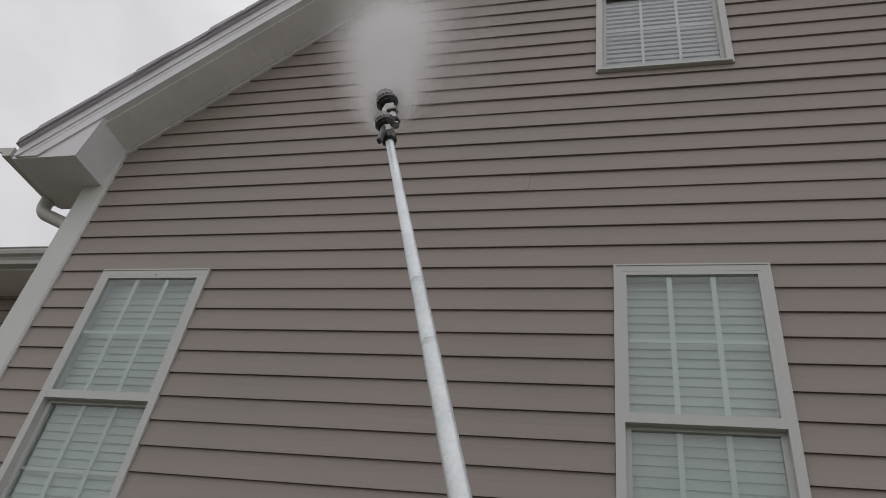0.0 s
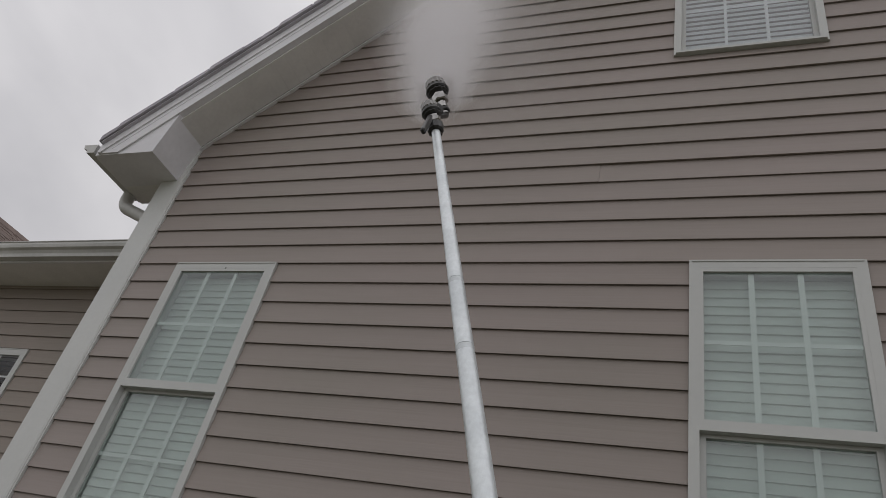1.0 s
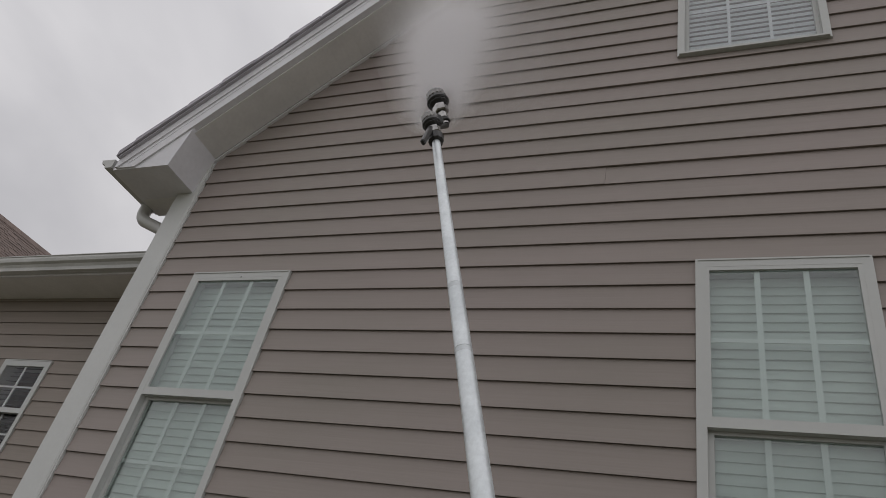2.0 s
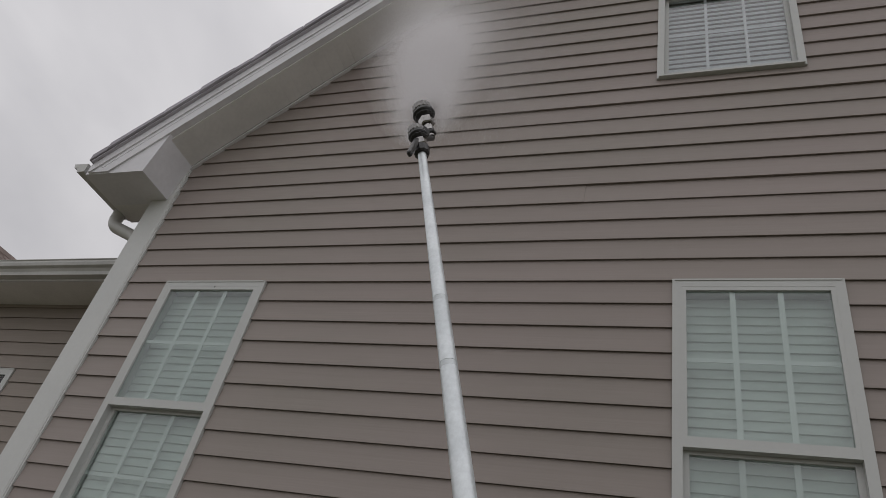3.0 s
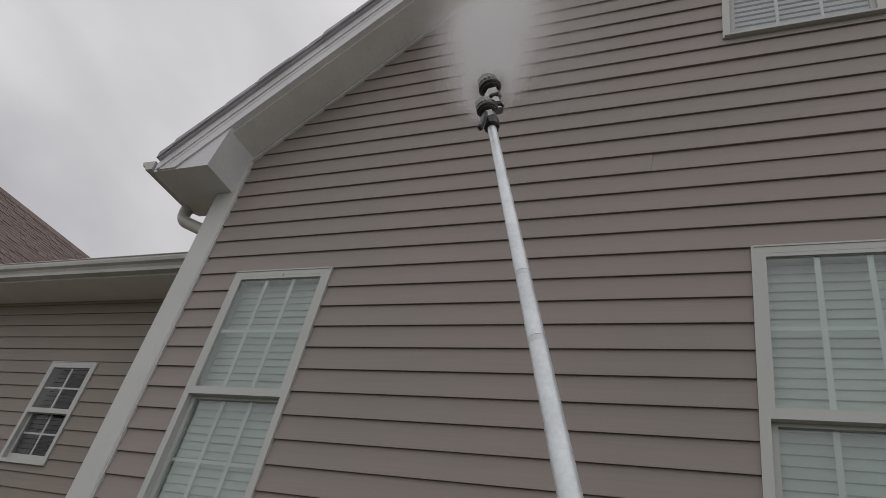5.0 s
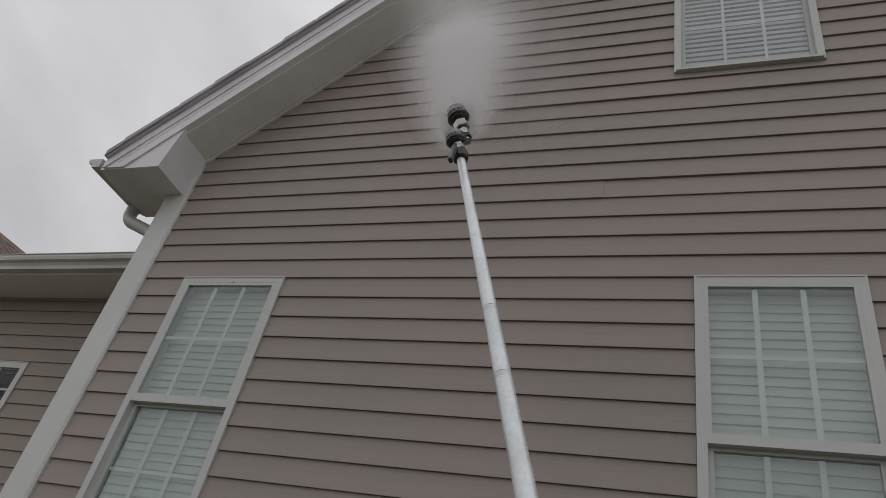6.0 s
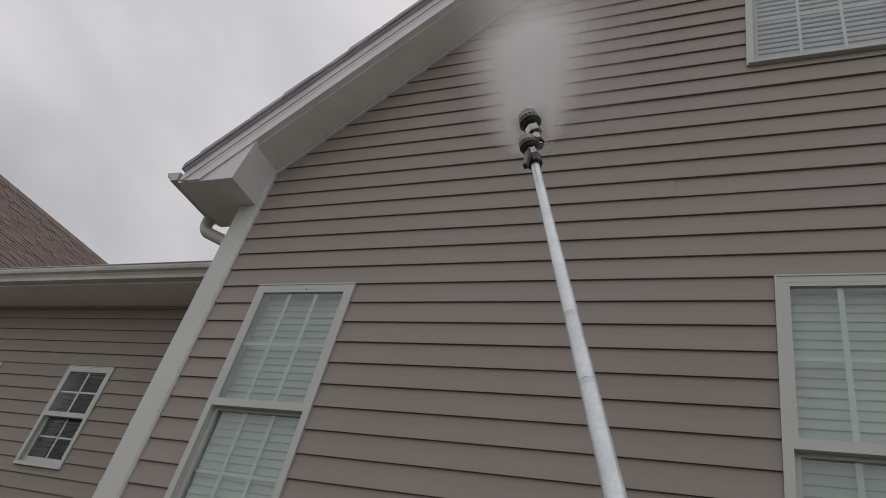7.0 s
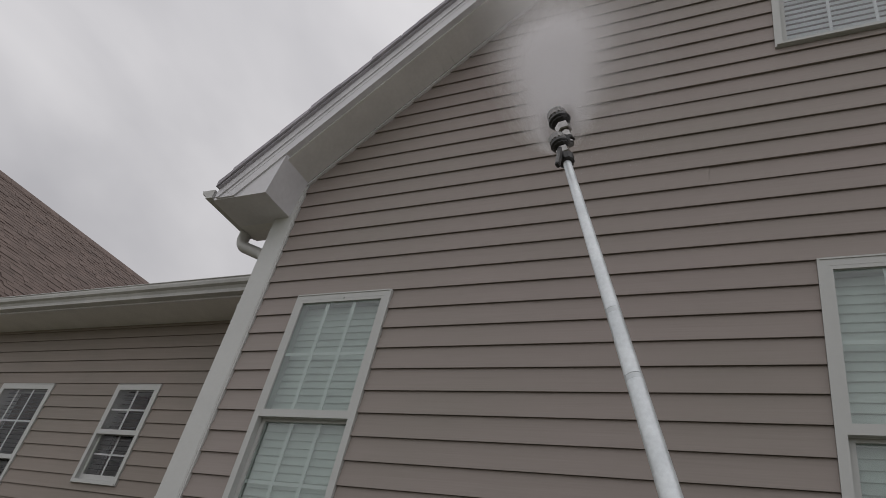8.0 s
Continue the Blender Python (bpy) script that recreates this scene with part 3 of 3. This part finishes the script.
part("pole_section", turned(bmesh.new(), [(0.0, girth(0)), (D1 - 0.5, girth(D1 - 0.5)), (D1, girth(D1))], 48), M_ALU, lance)
part("pole_section", turned(bmesh.new(), [(D1 + 0.001, girth(D1)), (D2, girth(D2))], 48), M_ALU, lance)
part("pole_section", turned(bmesh.new(), [(D2 + 0.001, girth(D2)), (LEN, girth(LEN))], 48), M_ALU, lance)
part("ferrule", turned(bmesh.new(), [(D1 - 0.012, girth(D1 - 0.012) + 0.0002), (D1 - 0.003, girth(D1) + 0.0003), (D1, girth(D1) + 0.0002)], 48), M_FERRULE, lance)
part("ferrule", turned(bmesh.new(), [(D2 - 0.012, girth(D2 - 0.012) + 0.0002), (D2 - 0.003, girth(D2) + 0.0003), (D2, girth(D2) + 0.0002)], 48), M_FERRULE, lance)


def fluted(bm, rings, m, flutes=12, depth=0.045):
    sides = flutes * 4
    loops = []
    for z, r, f in rings:
        loops.append([bm.verts.new(m @ Vector((r * (1 - f * depth * (1 if i % 4 in (0, 1) else 0)) * math.cos(2 * math.pi * i / sides),
                                               r * (1 - f * depth * (1 if i % 4 in (0, 1) else 0)) * math.sin(2 * math.pi * i / sides), z))) for i in range(sides)])
    for a, b in zip(loops, loops[1:]):
        for i in range(sides):
            j = (i + 1) % sides
            bm.faces.new((a[i], a[j], b[j], b[i]))
    bm.faces.new(loops[0][::-1])
    bm.faces.new(loops[-1])
    return bm


def nozzle(base, m):
    """A spray head: threaded stub, hexagon nut, ribbed cap."""
    stub = part("nozzle", turned(bmesh.new(), [(-0.040, 0.0115), (-0.022, 0.0125), (-0.021, 0.015), (0.0, 0.015)], 16, m), M_BRASS, base, "worn chrome nozzle stub")
    part("hex_nut", turned(bmesh.new(), [(0.0, 0.021), (0.003, 0.024), (0.022, 0.024), (0.025, 0.021)], 6, m), M_BRASS, stub)
    part("cap", fluted(bmesh.new(), [(0.026, 0.023, 0), (0.031, 0.030, 1), (0.046, 0.033, 1), (0.050, 0.030, 0)], m), M_RUBBER, stub, "black ribbed plastic cap")
    part("crown", fluted(bmesh.new(), [(0.0505, 0.029, 0), (0.053, 0.0315, 1), (0.068, 0.0300, 1), (0.072, 0.0255, 1), (0.0735, 0.020, 0)], m, 14, 0.05), M_GUN, stub, "dark chrome ribbed crown")
    part("orifice", turned(bmesh.new(), [(0.0738, 0.0165), (0.079, 0.0145), (0.0792, 0.006)], 18, m), M_RUBBER, stub)
    part("cap_ring", turned(bmesh.new(), [(0.0345, 0.0318), (0.039, 0.0352), (0.044, 0.0335)], 24, m), M_RUBBER, stub)
    # solid black disc: the darkness of the stub's hollow is put in as colour
    part("inlet", turned(bmesh.new(), [(-0.0425, 0.0082), (-0.0402, 0.0086)], 16, m), M_RUBBER, stub, "black disc for the dark inlet hollow")
    part("lock_nut", turned(bmesh.new(), [(-0.033, 0.0165), (-0.031, 0.0182), (-0.025, 0.0182), (-0.023, 0.0165)], 6, m), M_RUBBER, stub)
    return stub


z0 = LEN
HEADM = Matrix.Translation((0, 0, z0))
part("collar", fluted(bmesh.new(), [(-0.016, 0.015, 0), (-0.011, 0.0205, 1), (0.012, 0.0225, 1), (0.018, 0.016, 0)], HEADM, 10), M_RUBBER, lance, "black ribbed collar")
part("coupling", turned(bmesh.new(), [(0.025, 0.0115), (0.100, 0.0115)], 16, HEADM), M_BRASS, lance, "worn chrome coupling")
part("coupling_nut", turned(bmesh.new(), [(0.030, 0.0155), (0.034, 0.0175), (0.056, 0.0175), (0.060, 0.0155)], 6, HEADM), M_BRASS, lance)
part("valve_body", turned(bmesh.new(), [(-0.026, 0.013), (-0.022, 0.0175), (0.022, 0.0175), (0.026, 0.013)], 18, HEADM @ pose(0.010, -0.004, 0.095, 60, 40, 0)), M_RUBBER, lance, "black valve body")
part("valve_cap", turned(bmesh.new(), [(0.0, 0.011), (0.016, 0.011), (0.019, 0.008)], 16, HEADM @ pose(0.014, -0.014, 0.092, 100, 25, 0)), M_BRASS, lance)
part("lever", prism(bmesh.new(), [(-0.014, -0.006, z0 + 0.040), (-0.026, -0.006, z0 + 0.034), (-0.074, -0.006, z0 - 0.086), (-0.062, -0.006, z0 - 0.096), (-0.022, -0.006, z0 - 0.000)], (0, 0.012, 0)), M_RUBBER, lance, "black plastic lever", 0.003)
nozzle(lance, HEADM @ pose(0.000, 0.002, 0.022, 3, -15, 0) @ Matrix.Diagonal((0.76, 0.76, 1.0, 1)))
nozzle(lance, HEADM @ pose(0.054, 0.002, 0.192, 2, -13, 0) @ Matrix.Diagonal((0.95, 0.95, 1.2, 1)))
part("bridge", turned(bmesh.new(), [(-0.012, 0.0085), (0.074, 0.0085)], 14, HEADM @ pose(0.022, 0.001, 0.086, -2, 38, 0)), M_RUBBER, lance, "black link between the nozzles")


# ---- water spray ----
JET = (-0.22, 0.20, 0.95)    # the way the jet leaves the nozzle


def spray():
    rng = np.random.default_rng(7)
    start = np.array(lance.matrix_world @ Vector((-0.020, 0.0, z0 + 0.098))) + (-0.004, 0.072, 0.0)
    axis = np.array(JET)
    length = 2.0
    axis /= np.linalg.norm(axis)
    u = np.cross(axis, (0, 1.0, 0))
    u /= np.linalg.norm(u)
    v = np.cross(axis, u)
    # the jet opens quickly at the nozzle and then widens slowly, thinning out softly to the sides
    n = 480000
    s = np.where(rng.random(n) < 0.68, 0.85 * rng.random(n) ** 0.95, length * rng.random(n))
    rad = 0.012 + 0.092 * (1 - np.exp(-s / 0.10)) + 0.18 * s
    q = np.hypot(rng.normal(0, 0.46, n), rng.normal(0, 0.46, n))
    q = np.where(q > 1.25, 1.25 * rng.random(n), q)
    ang = rng.random(n) * 2 * np.pi
    # a flat fan: wide along the wall, thin across it
    pts = start + np.outer(s, axis) + (q * rad * np.cos(ang))[:, None] * u + (0.45 * q * rad * np.sin(ang))[:, None] * v
    size = (0.00048 + 0.00018 * s) * (1.16 - 0.50 * np.minimum(q, 1.2))
    # drifting mist round its upper part
    n2 = 200000
    s2 = 0.45 + 1.4 * rng.random(n2)
    drift = start + np.outer(s2, axis) + np.clip(rng.normal(0, 1, (n2, 3)), -1.9, 1.9) * 0.115 * (0.5 + s2)[:, None] + (0.09, 0.06, 0.0)
    pts = np.vstack([pts, drift])
    size = np.concatenate([size, np.full(n2, 0.00036)])
    keep = (pts[:, 1] < -0.03) & ~((pts[:, 2] > EAVE - 0.02 + pts[:, 0]) & (pts[:, 1] > -0.37))
    # nothing flies through the lance itself
    local = pts - np.array(TIP + side * 0.035)
    along = local @ np.array(AXIS)
    keep &= (along > 0.31) | (np.linalg.norm(local - np.outer(along, np.array(AXIS)), axis=1) > 0.056)
    pts, size = pts[keep], size[keep]
    m = len(pts)
    size = size * (0.65 + 0.7 * rng.random(m))
    tet = np.array(((1, 1, 1), (1, -1, -1), (-1, 1, -1), (-1, -1, 1)), float)
    spin = rng.normal(0, 1, (m, 4))
    spin /= np.linalg.norm(spin, axis=1)[:, None]
    w, x, y, z = spin.T
    rot = np.stack([np.stack([1 - 2 * (y * y + z * z), 2 * (x * y - z * w), 2 * (x * z + y * w)], 1),
                    np.stack([2 * (x * y + z * w), 1 - 2 * (x * x + z * z), 2 * (y * z - x * w)], 1),
                    np.stack([2 * (x * z - y * w), 2 * (y * z + x * w), 1 - 2 * (x * x + y * y)], 1)], 1)
    verts = pts[:, None, :] + np.einsum("nij,kj->nki", rot, tet) * size[:, None, None]
    faces = (np.arange(m) * 4)[:, None, None] + np.array(((0, 1, 2), (0, 3, 1), (0, 2, 3), (1, 3, 2)))
    me = bpy.data.meshes.new("water_spray")
    me.from_pydata(verts.reshape(-1, 3).tolist(), [], faces.reshape(-1, 3).tolist())
    me.materials.append(M_WATER)
    ob = new("water_spray", me)
    tagged(ob, "white mist of fine water drops from the nozzle", "water spray", kind="stuff")


spray()

# ---- siding boards ----
SEAMS = {4: (2.433,), 5: (-9.0,), -7: (-9.0,), 9: (1.36,), 16: (4.1,), -12: (1.7,)}
side_wall(wall_front, FACE, 0.58, EAVE + MID - 0.06, lambda z: max(CP + 0.011, z - EAVE + 0.012), lambda z: 2 * MID - max(CP + 0.011, z - EAVE + 0.012), HOLES, SEAMS, M_SIDING, (EAVE + CP - 0.001,))
side_wall(wing_wall, WING + FACE, HEAD - 20 * LAP, WING_TOP - 0.0305, lambda z: WX0, lambda z: LEFT - 0.013, WING_HOLES, {0: (-7.0,)}, M_WING_VINYL)


# ---- shingles of the cross roof ----
EXPOSE, WIDTHS = 0.085, (0.085, 0.125, 0.18)


def tab_corners(w, thick):
    """A tab on the slope: local x down the slope, y along the ridge, z out of the slope."""
    e = EXPOSE
    lower = [(e, 0, 0.003), (e, w, 0.003), (e, w, 0.003 + thick), (e, 0, 0.003 + thick)]
    return lower, [(x - e * 1.25, y, z - 0.005) for x, y, z in lower]


def tab_mesh(w):
    bm = bmesh.new()
    prism(bm, tab_corners(w, 0.005)[0], (-EXPOSE * 1.25, 0, -0.005))
    return mesh_of("shingle", bm, M_BROWN)


tabs = [tab_mesh(w) for w in WIDTHS]
slope = Matrix(((math.sqrt(0.5), 0, math.sqrt(0.5)), (0, 1, 0), (-math.sqrt(0.5), 0, math.sqrt(0.5)))).to_4x4()
verts, faces = [], []
count = 0
for row in range(42):
    y = 0.9 + random.uniform(0, 0.15)
    d = 0.10 + row * EXPOSE
    while y < 13.0:
        i = random.randrange(3)
        w = WIDTHS[i]
        # every other tab or so is a double layer, whose edge casts a short shadow
        m = Matrix.Translation((RX + d * math.sqrt(0.5), y, RZ - 0.018 - d * math.sqrt(0.5))) @ slope @ pose(0, 0, random.choice((0.0, 0.0, 0.005)))
        if 2.6 < y < 4.2 and row < 30 and count < 300:
            tab = new("shingle", tabs[i])
            tab.matrix_world = m
            tab.parent = brown_roof
            count += 1
        else:
            lower, upper = tab_corners(w, 0.005)
            n = len(verts)
            verts += [tuple(m @ Vector(p)) for p in lower + upper]
            faces += [(n + p, n + (p + 1) % 4, n + 4 + (p + 1) % 4, n + 4 + p) for p in range(4)] + [(n + 3, n + 2, n + 1, n)]
        y += w + 0.001
field = bpy.data.meshes.new("shingle_field")
field.from_pydata(verts, [], faces)
field.materials.append(M_BROWN_REST)
ob = new("shingle_field", field)
ob.parent = brown_roof
tagged(ob, "weathered brown roof shingles", kind="stuff")
